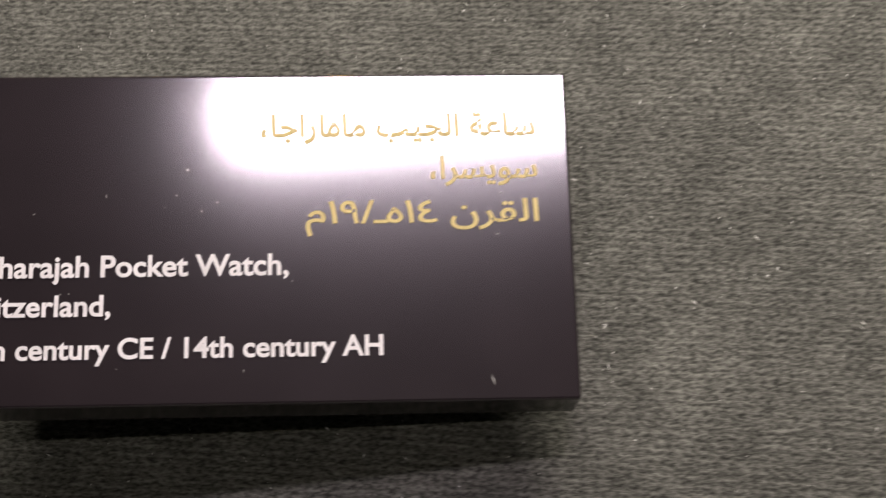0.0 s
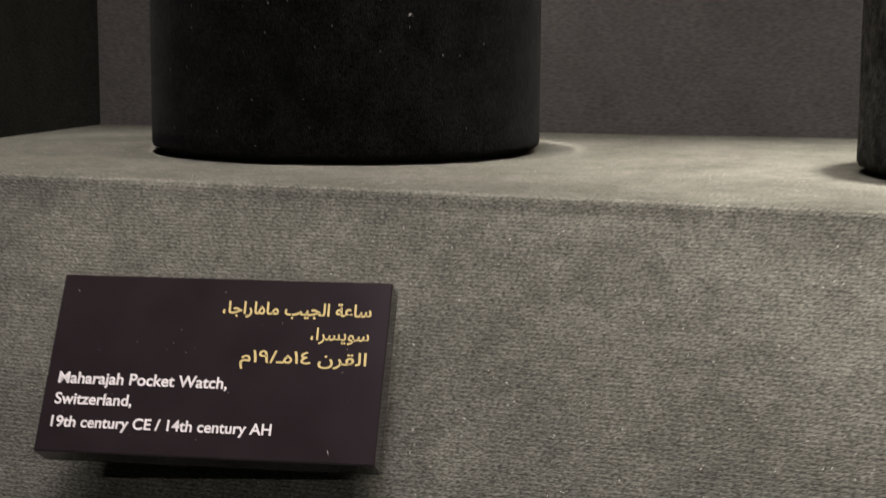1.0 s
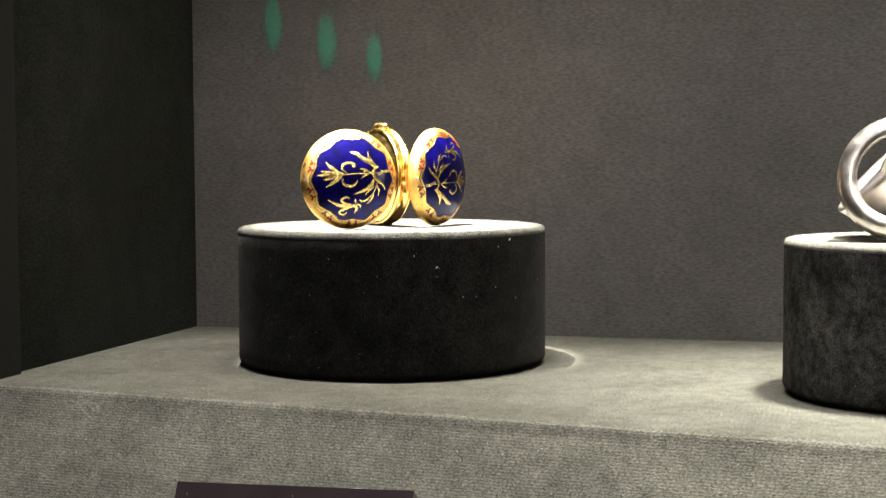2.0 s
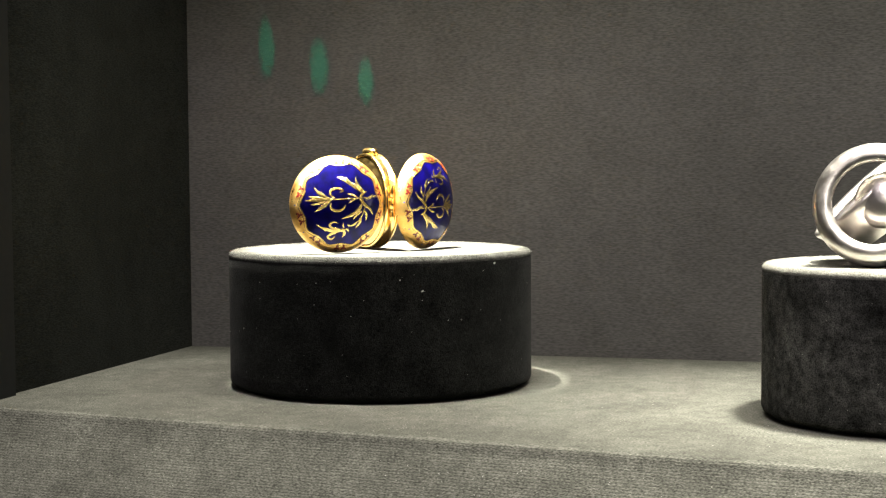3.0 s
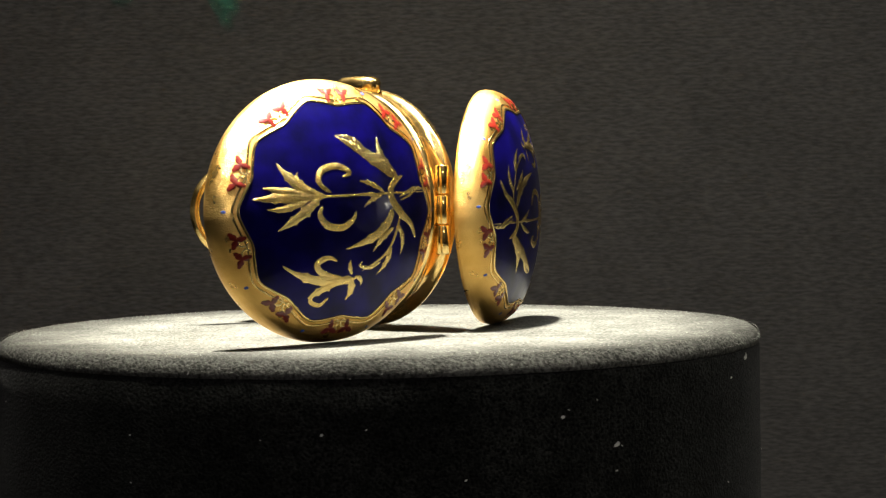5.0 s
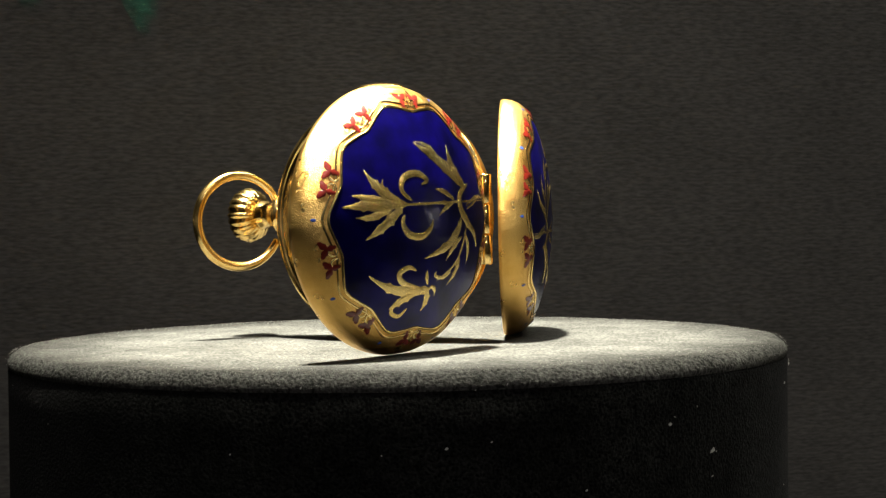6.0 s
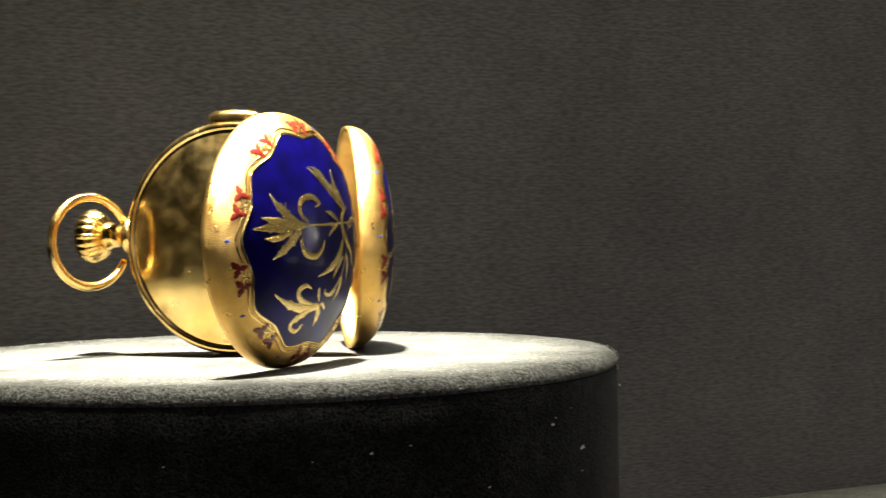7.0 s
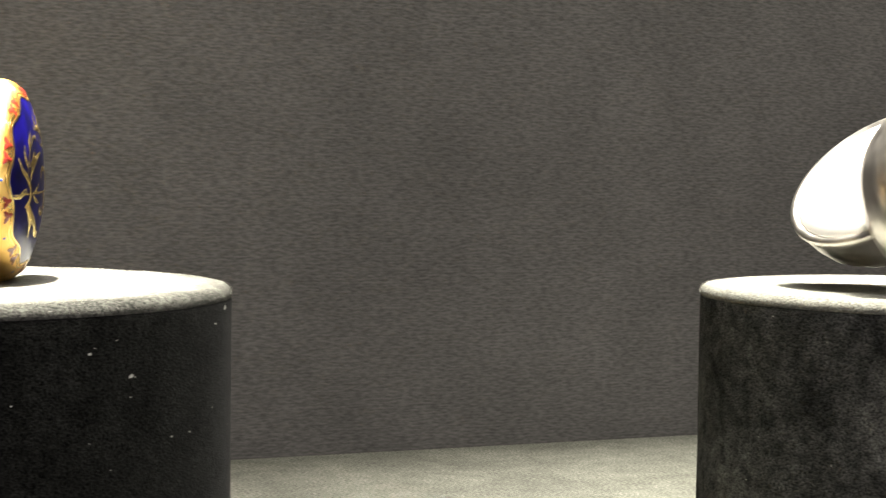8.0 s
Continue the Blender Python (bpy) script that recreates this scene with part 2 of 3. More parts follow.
structure("wall_back", box(-0.40, RIGHT_X + 0.03, BACK_Y + 0.001, BACK_Y + 0.03, DECK_Z - 0.02, CASE_TOP), WALL_FABRIC, "dark grey woven fabric back panel of the case", "wall")
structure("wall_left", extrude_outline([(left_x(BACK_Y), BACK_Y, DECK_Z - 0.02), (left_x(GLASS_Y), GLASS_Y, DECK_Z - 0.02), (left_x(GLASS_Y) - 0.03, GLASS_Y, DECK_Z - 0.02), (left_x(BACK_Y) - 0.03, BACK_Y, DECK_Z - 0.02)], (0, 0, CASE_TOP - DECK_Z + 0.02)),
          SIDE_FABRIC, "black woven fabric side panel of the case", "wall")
structure("wall_right", box(RIGHT_X, RIGHT_X + 0.03, GLASS_Y, BACK_Y, DECK_Z - 0.02, CASE_TOP), WALL_FABRIC, "dark grey fabric end panel of the case", "wall")
structure("ceiling", box(-0.40, RIGHT_X + 0.03, GLASS_Y - 0.02, BACK_Y + 0.03, CASE_TOP, CASE_TOP + 0.03), BLACK_TRIM, "matt black lid of the display case", "ceiling")
structure("floor", box(-0.40, RIGHT_X + 0.03, GLASS_Y - 0.02, BACK_Y + 0.03, DECK_Z - 0.05, DECK_Z - 0.002), PLINTH_FELT, "grey felt deck of the display case", "floor")
structure("trim", extrude_outline([(left_x(-0.082) + 0.004, -0.082, DECK_Z), (left_x(GLASS_Y) + 0.004, GLASS_Y, DECK_Z), (left_x(GLASS_Y) + 0.0005, GLASS_Y, DECK_Z), (left_x(-0.082) + 0.0005, -0.082, DECK_Z)], (0, 0, CASE_TOP - DECK_Z - 0.001)),
          BLACK_TRIM, "matt black edge strip on the side panel", "trim")
# added post, hides the room light on the side panel's end
structure("trim", box(left_x(GLASS_Y) - 0.04, left_x(GLASS_Y) + 0.006, GLASS_Y - 0.014, GLASS_Y - 0.0006, DECK_Z - 0.02, CASE_TOP - 0.001), BLACK_TRIM, "matt black post added over the side panel's lit end", "trim")
structure("cabinet_base", box(-0.40, RIGHT_X + 0.03, GLASS_Y - 0.02, BACK_Y + 0.03, -1.05, DECK_Z - 0.051), BLACK_TRIM, "matt black base of the display case", "cabinet base")

# the dark gallery round the case
structure("gallery_floor", box(-4, 4, -5, 1.5, -1.10, -1.051), ROOM_PAINT, "dark gallery floor", "floor")
structure("gallery_ceiling", box(-4, 4, -5, 1.5, 2.4, 2.45), ROOM_PAINT, "dark gallery ceiling", "ceiling")
structure("gallery_wall_front", box(-4, 4, -5.05, -5, -1.05, 2.4), ROOM_PAINT, "dark gallery wall", "wall")
structure("gallery_wall_back", box(-4, 4, 1.5, 1.55, -1.05, 2.4), ROOM_PAINT, "dark gallery wall", "wall")
structure("gallery_wall_left", box(-4.05, -4, -5, 1.5, -1.05, 2.4), ROOM_PAINT, "dark gallery wall", "wall")
structure("gallery_wall_right", box(4, 4.05, -5, 1.5, -1.05, 2.4), ROOM_PAINT, "dark gallery wall", "wall")


# ---- drums ----
def build_drum(name, x, y, r, h, side, top, label, lumps, tufts=()):
    """A velvet-covered drum with a soft rim, a separate top coloured as lit and a shadow gap at its foot."""
    m = pose(x, y, PLINTH_Z)
    h -= PLINTH_Z
    root = empty(name, m)
    prof = [(0, 0.0005), (r - 0.004, 0.0005), (r - 0.003, 0.0018), (r - 0.0006, 0.0026), (r, 0.004)]
    prof += [(r, 0.004 + (h - 0.0075) * k / 12) for k in range(1, 13)] + [(r - 0.0002, h - 0.0030)]
    bm = revolve(prof, 160)
    for v in bm.verts:
        if v.co.z > 0.003:
            d = Vector((v.co.x, v.co.y, 0)).normalized()
            v.co += d * lumps * noise.noise(v.co * 60)
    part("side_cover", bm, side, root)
    # top and rim take the paler colour that holds the overhead light
    prof = [(r - 0.0001, h - 0.0030), (r + 0.0001, h - 0.0022), (r - 0.0005, h - 0.0010), (r - 0.0016, h - 0.0002), (r - 0.0032, h)] + [(r * k / 10, h) for k in range(9, 0, -1)] + [(0, h)]
    bm = revolve(prof, 160)
    for v in bm.verts:
        if v.co.xy.length < r - 0.004:
            v.co.z += -0.00015 + 0.00015 * noise.noise(v.co * 90)
        elif v.co.z > h - 0.0029:
            v.co += Vector((0, 0, 1)) * 0.0002 * noise.noise(v.co * 160)
    part("lit_top", bm, top, root, "velvet top coloured paler for overhead light")
    # loose fibres standing off the rim
    rng = random.Random(name)
    verts, faces = [], []
    for k in range(5200):
        a, f = rng.uniform(-math.pi, math.pi), rng.uniform(-0.5, 1.7)
        out = Vector((math.cos(a) * math.cos(f), math.sin(a) * math.cos(f), math.sin(f)))
        tan = Vector((-math.sin(a), math.cos(a), 0))
        p = Vector((math.cos(a) * (r - 0.0016), math.sin(a) * (r - 0.0016), h - 0.0017)) + out * 0.00155 - Vector((math.cos(a), math.sin(a), 0)) * max(0.0, f - 1.2) * rng.uniform(0, 0.02)
        tip = p + (out + tan * rng.uniform(-1.2, 1.2)) * rng.uniform(0.0001, 0.00042)
        w = tan * rng.uniform(0.00004, 0.00009)
        n = len(verts)
        verts += [p - w, p + w, tip]
        faces.append((n, n + 1, n + 2))
    me = bpy.data.meshes.new("fuzz")
    me.from_pydata(verts, [], faces)
    bm = bmesh.new()
    bm.from_mesh(me)
    bpy.data.meshes.remove(me)
    ob = part("fuzz", bm, FUZZ, root, "pale loose fibres along the rim")
    ob["kind"] = "stuff"
    bm = bmesh.new()
    for k in range(56):
        a, z = rng.uniform(-math.pi, 0.3), rng.uniform(0.004, h - 0.004)
        rad = Vector((math.cos(a), math.sin(a), 0))
        tan = Vector((-math.sin(a), math.cos(a), 0))
        s, w = rng.uniform(0.00012, 0.00035), rng.uniform(0.00008, 0.00015)
        up = (tan * rng.uniform(-1, 1) + Vector((0, 0, 1)) * rng.uniform(-1, 1)).normalized()
        if k % 5 == 0:
            z = h - rng.uniform(0.0012, 0.003)
        p = rad * (r + 0.0002 + lumps) + Vector((0, 0, z))
        q = up.cross(rad)
        vs = [bm.verts.new(p + up * s * i + q * w * j + rad * 0.00006 * (1 - abs(i))) for i, j in ((-1, 0), (0, -1), (1, 0), (0, 1))]
        bm.faces.new(vs)
    # larger tufts: turn round the drum, height and length
    for turn, z, size in tufts:
        a = radians(turn)
        rad, tan = Vector((math.cos(a), math.sin(a), 0)), Vector((-math.sin(a), math.cos(a), 0))
        for k in range(5):
            up = (tan * rng.uniform(0.5, 1.0) + Vector((0, 0, 1)) * rng.uniform(0.3, 1.0)).normalized()
            q = up.cross(rad)
            p = rad * (r + 0.0003) + Vector((0, 0, z)) + tan * rng.uniform(-0.25, 0.25) * size + Vector((0, 0, 1)) * rng.uniform(-0.25, 0.25) * size
            bm.faces.new([bm.verts.new(p + up * size * 0.5 * i + q * size * 0.16 * j + rad * 0.0002 * (1 - abs(i))) for i, j in ((-1, 0), (0, -1), (1, 0), (0, 1))])
    ob = part("lint", bm, LINT, root, "specks of white lint")
    ob["kind"] = "stuff"
    return tagged(root, label, "display drum")


build_drum("display_drum", 0, 0, DRUM_R, DRUM_H, DRUM_VELVET, DRUM_TOP_LIT, "black velvet display drum, its top coloured paler as lit", 0.00008,
           ((-57.5, 0.0519, 0.0012), (-65.4, 0.0569, 0.0007), (-27.2, 0.0629, 0.0016), (-33.0, 0.0600, 0.0006), (-78.0, 0.0480, 0.0005), (-48.0, 0.0380, 0.0006), (-95.0, 0.0555, 0.0006)))
DRUM2 = (0.2510, -0.0500, 0.0600, 0.0661)
build_drum("display_drum", *DRUM2, DRUM_GREY, DRUM2_TOP_LIT, "worn dark grey velvet display drum with a pale rim", 0.0002)

# ---- the enamelled watch ----
Z0 = DRUM_H
RW, GROW_BACK, GROW_FRONT = 0.0235, 0.985, 1.0
N1 = Vector((math.sin(radians(37.4)), -math.cos(radians(37.4)), 0))
N2 = Vector((math.sin(radians(73.5)), -math.cos(radians(73.5)), 0))
HINGE = Vector((0.0128, -0.0205, 0))
UP = Vector((0, 0, 1))
U1, U2 = UP.cross(N1), UP.cross(N2)
BODY_DIR = Vector((-0.72, 0.69, 0)).normalized()
BODY_N = UP.cross(BODY_DIR)
DOME = [(0.0235, 0.0), (0.0236, 0.0008), (0.0234, 0.0020), (0.0229, 0.0033), (0.0220, 0.0045), (0.0207, 0.0055), (0.0190, 0.0063), (0.016, 0.0074), (0.012, 0.0085), (0.006, 0.0094), (0.0, 0.0098)]
ROOT = empty("pocket_watch", pose(0, 0, Z0))
tagged(ROOT, "open gold pocket watch with blue enamel covers on black drum", "pocket watch")


def dome(r):
    rs, hs = [p[0] for p in DOME[::-1]], [p[1] for p in DOME[::-1]]
    return float(np.interp(min(r, 0.0235), [rs[i] for i in range(9)] + [0.02361], hs[:9] + [0.0005])) if r < 0.0235 else 0.0


def scallop(a, phase=18.0):
    """The border's radius: long shallow lobes with a pinch at each motif."""
    k = (1 + math.cos(10 * (a - radians(phase)))) / 2
    return 0.0198 - 0.0015 * k ** 3 + 0.0003 * math.cos(20 * (a - radians(phase)))


def leaf_strip(bm, pts, widths, lift=0.0001, ridge=0.00014):
    """A tapered leaf or tendril lying on the dome, with a raised middle."""
    n = len(pts)
    rows = []
    for i, (x, y) in enumerate(pts):
        x0, y0 = pts[max(i - 1, 0)]
        x1, y1 = pts[min(i + 1, n - 1)]
        d = math.hypot(x1 - x0, y1 - y0) or 1
        nx, ny = -(y1 - y0) / d, (x1 - x0) / d
        row = []
        for s, up in ((-1, 0), (-0.45, 0.7), (0, 1), (0.45, 0.55), (1, 0)):
            px, py = x + nx * s * widths[i], y + ny * s * widths[i]
            row.append(bm.verts.new((px, py, dome(math.hypot(px, py)) + lift + ridge * up * min(1.0, widths[i] / 0.0006))))
        rows.append(row)
    for a, b in zip(rows, rows[1:]):
        for j in range(4):
            bm.faces.new((a[j], a[j + 1], b[j + 1], b[j]))


def bezier(p0, c, p1, n=14):
    return [((1 - t) ** 2 * p0[0] + 2 * t * (1 - t) * c[0] + t * t * p1[0], (1 - t) ** 2 * p0[1] + 2 * t * (1 - t) * c[1] + t * t * p1[1]) for t in [i / n for i in range(n + 1)]]


K = 1 / 8900


def leaf(bm, p0, p1, bend, width, tooth=0.12):
    """A pointed leaf from its foot to its tip, bowed sideways, with a lightly toothed edge."""
    p0, p1 = (p0[0] * K, p0[1] * K), (p1[0] * K, p1[1] * K)
    mx, my = (p0[0] + p1[0]) / 2, (p0[1] + p1[1]) / 2
    dx, dy = p1[0] - p0[0], p1[1] - p0[1]
    pts = bezier(p0, (mx - dy * bend, my + dx * bend), p1)
    n = len(pts) - 1
    w = [1.08 * width * K * (math.sin(math.pi * (i / n) ** 0.8) ** 0.8 + 0.05) * (1 + tooth * (1 if i % 4 == 1 else -0.3)) for i in range(n + 1)]
    leaf_strip(bm, pts, w)


def tendril(bm, pts, width):
    pts = [(x * K, y * K) for x, y in pts]
    n = len(pts) - 1
    leaf_strip(bm, pts, [width * K * (1.0 - 0.6 * abs(2 * i / n - 1)) for i in range(n + 1)])


def arc(cx, cy, r, a0, a1, n=12):
    return [(cx + r * math.cos(radians(a0 + (a1 - a0) * i / n)), cy + r * math.sin(radians(a0 + (a1 - a0) * i / n))) for i in range(n + 1)]


def grid(x, y):
    """From the spray's traced view positions, stretched to fit the camera's view, to the cover's own units."""
    return ((x - 412) * 0.775, (432 - y) * 0.52)


def blade(bm, a, mid, b, width, tooth=0.24):
    """A leaf from a to b that passes through mid."""
    (x0, y0), (xm, ym), (x1, y1) = grid(*a), grid(*mid), grid(*b)
    pts = bezier((x0 * K, y0 * K), ((2 * xm - 0.5 * (x0 + x1)) * K, (2 * ym - 0.5 * (y0 + y1)) * K), (x1 * K, y1 * K), 18)
    n = len(pts) - 1
    w = [0.59 * width * K * (math.sin(math.pi * (i / n) ** 0.75) ** 0.9 + 0.04) * (1 + tooth * (1.2 if i % 5 == 2 else -0.25)) for i in range(n + 1)]
    leaf_strip(bm, pts, w)


def hook(bm, points, width):
    """A curling leaf: thick in its middle, drawn through its points."""
    pts = [grid(*p) for p in points]
    fine = []
    for i in range(len(pts) - 1):
        p0, p1, p2, p3 = pts[max(i - 1, 0)], pts[i], pts[i + 1], pts[min(i + 2, len(pts) - 1)]
        for j in range(5):
            t = j / 5
            fine.append(tuple(K * 0.5 * (2 * p1[k] + (p2[k] - p0[k]) * t + (2 * p0[k] - 5 * p1[k] + 4 * p2[k] - p3[k]) * t * t + (3 * p1[k] - p0[k] - 3 * p2[k] + p3[k]) * t ** 3) for k in (0, 1)))
    fine.append((pts[-1][0] * K, pts[-1][1] * K))
    n = len(fine) - 1
    leaf_strip(bm, fine, [0.63 * width * K * (math.sin(math.pi * (i / n) ** 0.9) ** 0.7 + 0.12) for i in range(n + 1)])


def spray():
    """The flower spray: a long stem with a lily, curls, long leaves and a drooping side flower."""
    bm = bmesh.new()
    hook(bm, ((250, 398), (380, 388), (520, 380), (640, 374)), 4)
    # the lily
    blade(bm, (362, 388), (275, 392), (205, 398), 17, 0.3)
    blade(bm, (345, 386), (292, 348), (258, 290), 15, 0.3)
    blade(bm, (330, 382), (300, 352), (300, 316), 9)
    blade(bm, (345, 394), (303, 445), (254, 492), 15, 0.3)
    blade(bm, (322, 400), (270, 425), (234, 426), 10)
    blade(bm, (322, 384), (262, 372), (228, 364), 10)
    # curls above and below the stem
    hook(bm, ((372, 380), (345, 350), (352, 312), (388, 298), (418, 318), (398, 330)), 9)
    hook(bm, ((350, 418), (344, 446), (362, 476), (396, 482), (422, 458), (428, 432)), 9)
    # small leaves on the stem
    blade(bm, (505, 378), (470, 352), (440, 344), 8)
    blade(bm, (500, 386), (470, 400), (446, 428), 7)
    blade(bm, (490, 384), (460, 384), (430, 386), 6)
    # long leaves
    blade(bm, (538, 338), (462, 262), (388, 206), 16, 0.15)
    blade(bm, (460, 250), (430, 215), (388, 206), 7)
    blade(bm, (548, 332), (506, 276), (498, 204), 15)
    hook(bm, ((560, 326), (528, 352), (524, 392), (548, 440), (580, 474), (597, 520)), 11)
    blade(bm, (545, 392), (598, 366), (630, 372), 7)
    blade(bm, (548, 402), (585, 380), (612, 352), 5)
    blade(bm, (526, 424), (490, 500), (400, 549), 15, 0.2)
    # the drooping side branch
    hook(bm, ((548, 440), (536, 500), (506, 568), (440, 622)), 4)
    blade(bm, (538, 478), (556, 520), (550, 574), 9)
    blade(bm, (532, 484), (498, 518), (474, 560), 9)
    blade(bm, (520, 540), (514, 585), (484, 632), 9)
    hook(bm, ((496, 590), (468, 606), (444, 600), (448, 586)), 5)
    # its flower
    blade(bm, (436, 636), (345, 640), (268, 592), 15, 0.3)
    hook(bm, ((402, 634), (352, 616), (342, 588), (366, 572), (388, 584)), 8)
    blade(bm, (404, 640), (360, 665), (326, 694), 12, 0.3)
    hook(bm, ((345, 670), (334, 700), (356, 714), (374, 692)), 6)
    blade(bm, (418, 636), (426, 668), (414, 702), 12, 0.3)
    blade(bm, (424, 626), (418, 600), (420, 578), 7)
    blade(bm, (430, 632), (446, 640), (448, 664), 6)
    return bm


def build_cover(name, m, turn, label):
    cover_bm = revolve(DOME[::-1] + [(0.0226, 0.0001)] + [(max(r - 0.0010, 0.0), max(z - 0.0007, 0.0002)) for r, z in DOME[2:]], 128)
    cover = part(name, cover_bm, GOLD_CHASED, ROOT, label, m)
    spin = m @ pose(0, 0, 0, 0, 0, turn)
    # the enamel field, with a scalloped border
    bm = bmesh.new()
    seg, rings = 200, 12
    grid = [[bm.verts.new((scallop(2 * math.pi * i / seg) * k / rings * math.cos(2 * math.pi * i / seg), scallop(2 * math.pi * i / seg) * k / rings * math.sin(2 * math.pi * i / seg), 0)) for i in range(seg)] for k in range(1, rings + 1)]
    mid = bm.verts.new((0, 0, 0))
    for i in range(seg):
        j = (i + 1) % seg
        bm.faces.new((mid, grid[0][i], grid[0][j]))
        for k in range(rings - 1):
            bm.faces.new((grid[k][i], grid[k + 1][i], grid[k + 1][j], grid[k][j]))
    for v in bm.verts:
        v.co.z = dome(v.co.xy.length) + 0.00012
    part("enamel_field", bm, ENAMEL, cover, "deep cobalt blue translucent enamel", spin)
    bm = bmesh.new()
    pts = [(scallop(a) * math.cos(a), scallop(a) * math.sin(a)) for a in [2 * math.pi * i / 200 for i in range(201)]]
    leaf_strip(bm, pts, [0.00022] * 201, 0.0001, 0.0004)
    pts = [((scallop(a) + 0.0009) * math.cos(a), (scallop(a) + 0.0009) * math.sin(a)) for a in [2 * math.pi * i / 200 for i in range(201)]]
    leaf_strip(bm, pts, [0.00016] * 201, 0.00005, 0.0004)
    part("scalloped_border", bm, GOLD, cover, "thin gold scalloped wire", spin)
    part("flower_spray", spray(), GOLD_LEAF, cover, "engraved gold flower spray", spin)
    for k in range(10):
        a = radians(18 + 36 * k)
        q = 1 / K
        bm = bmesh.new()
        c, s = math.cos(a), math.sin(a)

        def at(t, r):
            return ((r * c - t * s) * q, (r * s + t * c) * q)
        for side in (1, -1):
            pts = []
            for i in range(54):
                f = 2 * math.pi * i / 54
                rad = 0.00028 + 0.00115 * abs(math.cos(1.5 * f)) ** 2.2 + 0.0003 * abs(math.cos(4.5 * f))
                t, r = side * (0.0017 + rad * math.cos(f + 0.5)), 0.0208 + 0.95 * rad * math.sin(f + 0.5)
                x, y = r * c - t * s, r * s + t * c
                pts.append(bm.verts.new((x, y, dome(math.hypot(x, y)) + 0.00012)))
            x, y = 0.0208 * c - side * 0.0017 * s, 0.0208 * s + side * 0.0017 * c
            hub = bm.verts.new((x, y, dome(0.0208) + 0.0003))
            for i in range(54):
                bm.faces.new((hub, pts[i], pts[(i + 1) % 54]))
        part("ornament", bm, RED, cover, "red enamel leaf motif" if k == 0 else "", spin)
        bm = bmesh.new()
        a += radians(18)
        x, y = 0.0221 * math.cos(a) * q, 0.0221 * math.sin(a) * q
        leaf(bm, (x - 3, y), (x + 3, y), 0, 2.2, 0)
        part("blue_dot", bm, SKY, cover, "", spin)
        # gold curls beside each motif
        bm = bmesh.new()
        a -= radians(18)
        c, s = math.cos(a), math.sin(a)
        for side in (1, -1):
            x, y = at(side * 0.0010, 0.0199)
            tendril(bm, arc(x, y, 6.5, math.degrees(a) + 90 * side, math.degrees(a) + 90 * side - 300 * side), 1.8)
        part("curl", bm, GOLD_LEAF, cover, "", spin)
    return cover


CZ = Z0 + RW * GROW_BACK + 0.0001
C1 = Vector((-0.0092, -0.0392, CZ))
C2 = Vector((0.0215, -0.0001, Z0 + RW * GROW_FRONT + 0.0001))
build_cover("back_cover", axes(C1, U1, N1) @ Matrix.Scale(GROW_BACK, 4), 0, "open gold cover with cobalt enamel and red motifs")
build_cover("front_cover", axes(C2, U2, N2) @ Matrix.Scale(GROW_FRONT, 4), 180, "open gold cover with cobalt enamel and red motifs")

# the body: its plane holds the hinge and the pendant
CB = HINGE + BODY_DIR * 0.0252 + Vector((0.0016, -0.0005, Z0 + 0.0239))
MB = axes(CB, -BODY_DIR, BODY_N) @ Matrix.Scale(1.03, 4)
prof = [(0.0, 0.0072), (0.008, 0.0069), (0.014, 0.0060), (0.0185, 0.0046), (0.0205, 0.0036), (0.0212, 0.0032), (0.0214, 0.0036), (0.0220, 0.0038), (0.0226, 0.0034), (0.0229, 0.0026), (0.0226, 0.0018),
        (0.0222, 0.0014), (0.0222, -0.0014), (0.0226, -0.0018), (0.0229, -0.0026), (0.0226, -0.0034), (0.0218, -0.0042), (0.0205, -0.0046), (0.0196, -0.0040), (0.0196, -0.0030), (0.0, -0.0030)]
part("case_body", revolve(prof, 128), GOLD, ROOT, "polished gold watch case", MB)
part("dial", revolve([(0.0194, -0.0031), (0.0193, -0.0036), (0.0, -0.0036)], 96), DIAL_WHITE, ROOT, "white enamel dial", MB)
MP = axes(CB + BODY_DIR * 0.0238 + UP * 0.001, UP, BODY_DIR)
part("pendant", revolve([(0.0, -0.001), (0.0042, -0.001), (0.0040, 0.0006), (0.0030, 0.0016), (0.0025, 0.0030), (0.0025, 0.0046), (0.0029, 0.0052), (0.0029, 0.0062), (0.0, 0.0062)], 40), GOLD, ROOT, "gold pendant neck", MP)
bm = revolve([(0.0, 0.0060), (0.0030, 0.0060), (0.0042, 0.0072), (0.0047, 0.0088), (0.0046, 0.0102), (0.0038, 0.0114), (0.0024, 0.0120), (0.0, 0.0122)], 72)
for v in bm.verts:
    a = math.atan2(v.co.y, v.co.x)
    v.co.xy *= 1.12 * (1 + 0.07 * math.cos(20 * a) * (1 if 0.0062 < v.co.z < 0.0118 else 0))
part("crown", bm, GOLD, ROOT, "fluted gold winding crown", MP)
pivot = CB + BODY_DIR * 0.0258 - UP * 0.0002
SWING = Vector((-0.95, -0.31, 0)).normalized()
ring = pivot + SWING * 0.0082
bow_pts, bow_r = [], []
for i in range(57):
    a = radians(-155 + 310 * i / 56)
    bow_pts.append(ring + SWING * (0.0090 * math.cos(a)) + UP * (0.0092 * math.sin(a)))
    bow_r.append(0.00098 - 0.0002 * abs(i / 28 - 1) ** 3)
part("bow", tube(bow_pts, bow_r, 14), GOLD, ROOT, "gold hanging ring", pose(0, 0, 0))
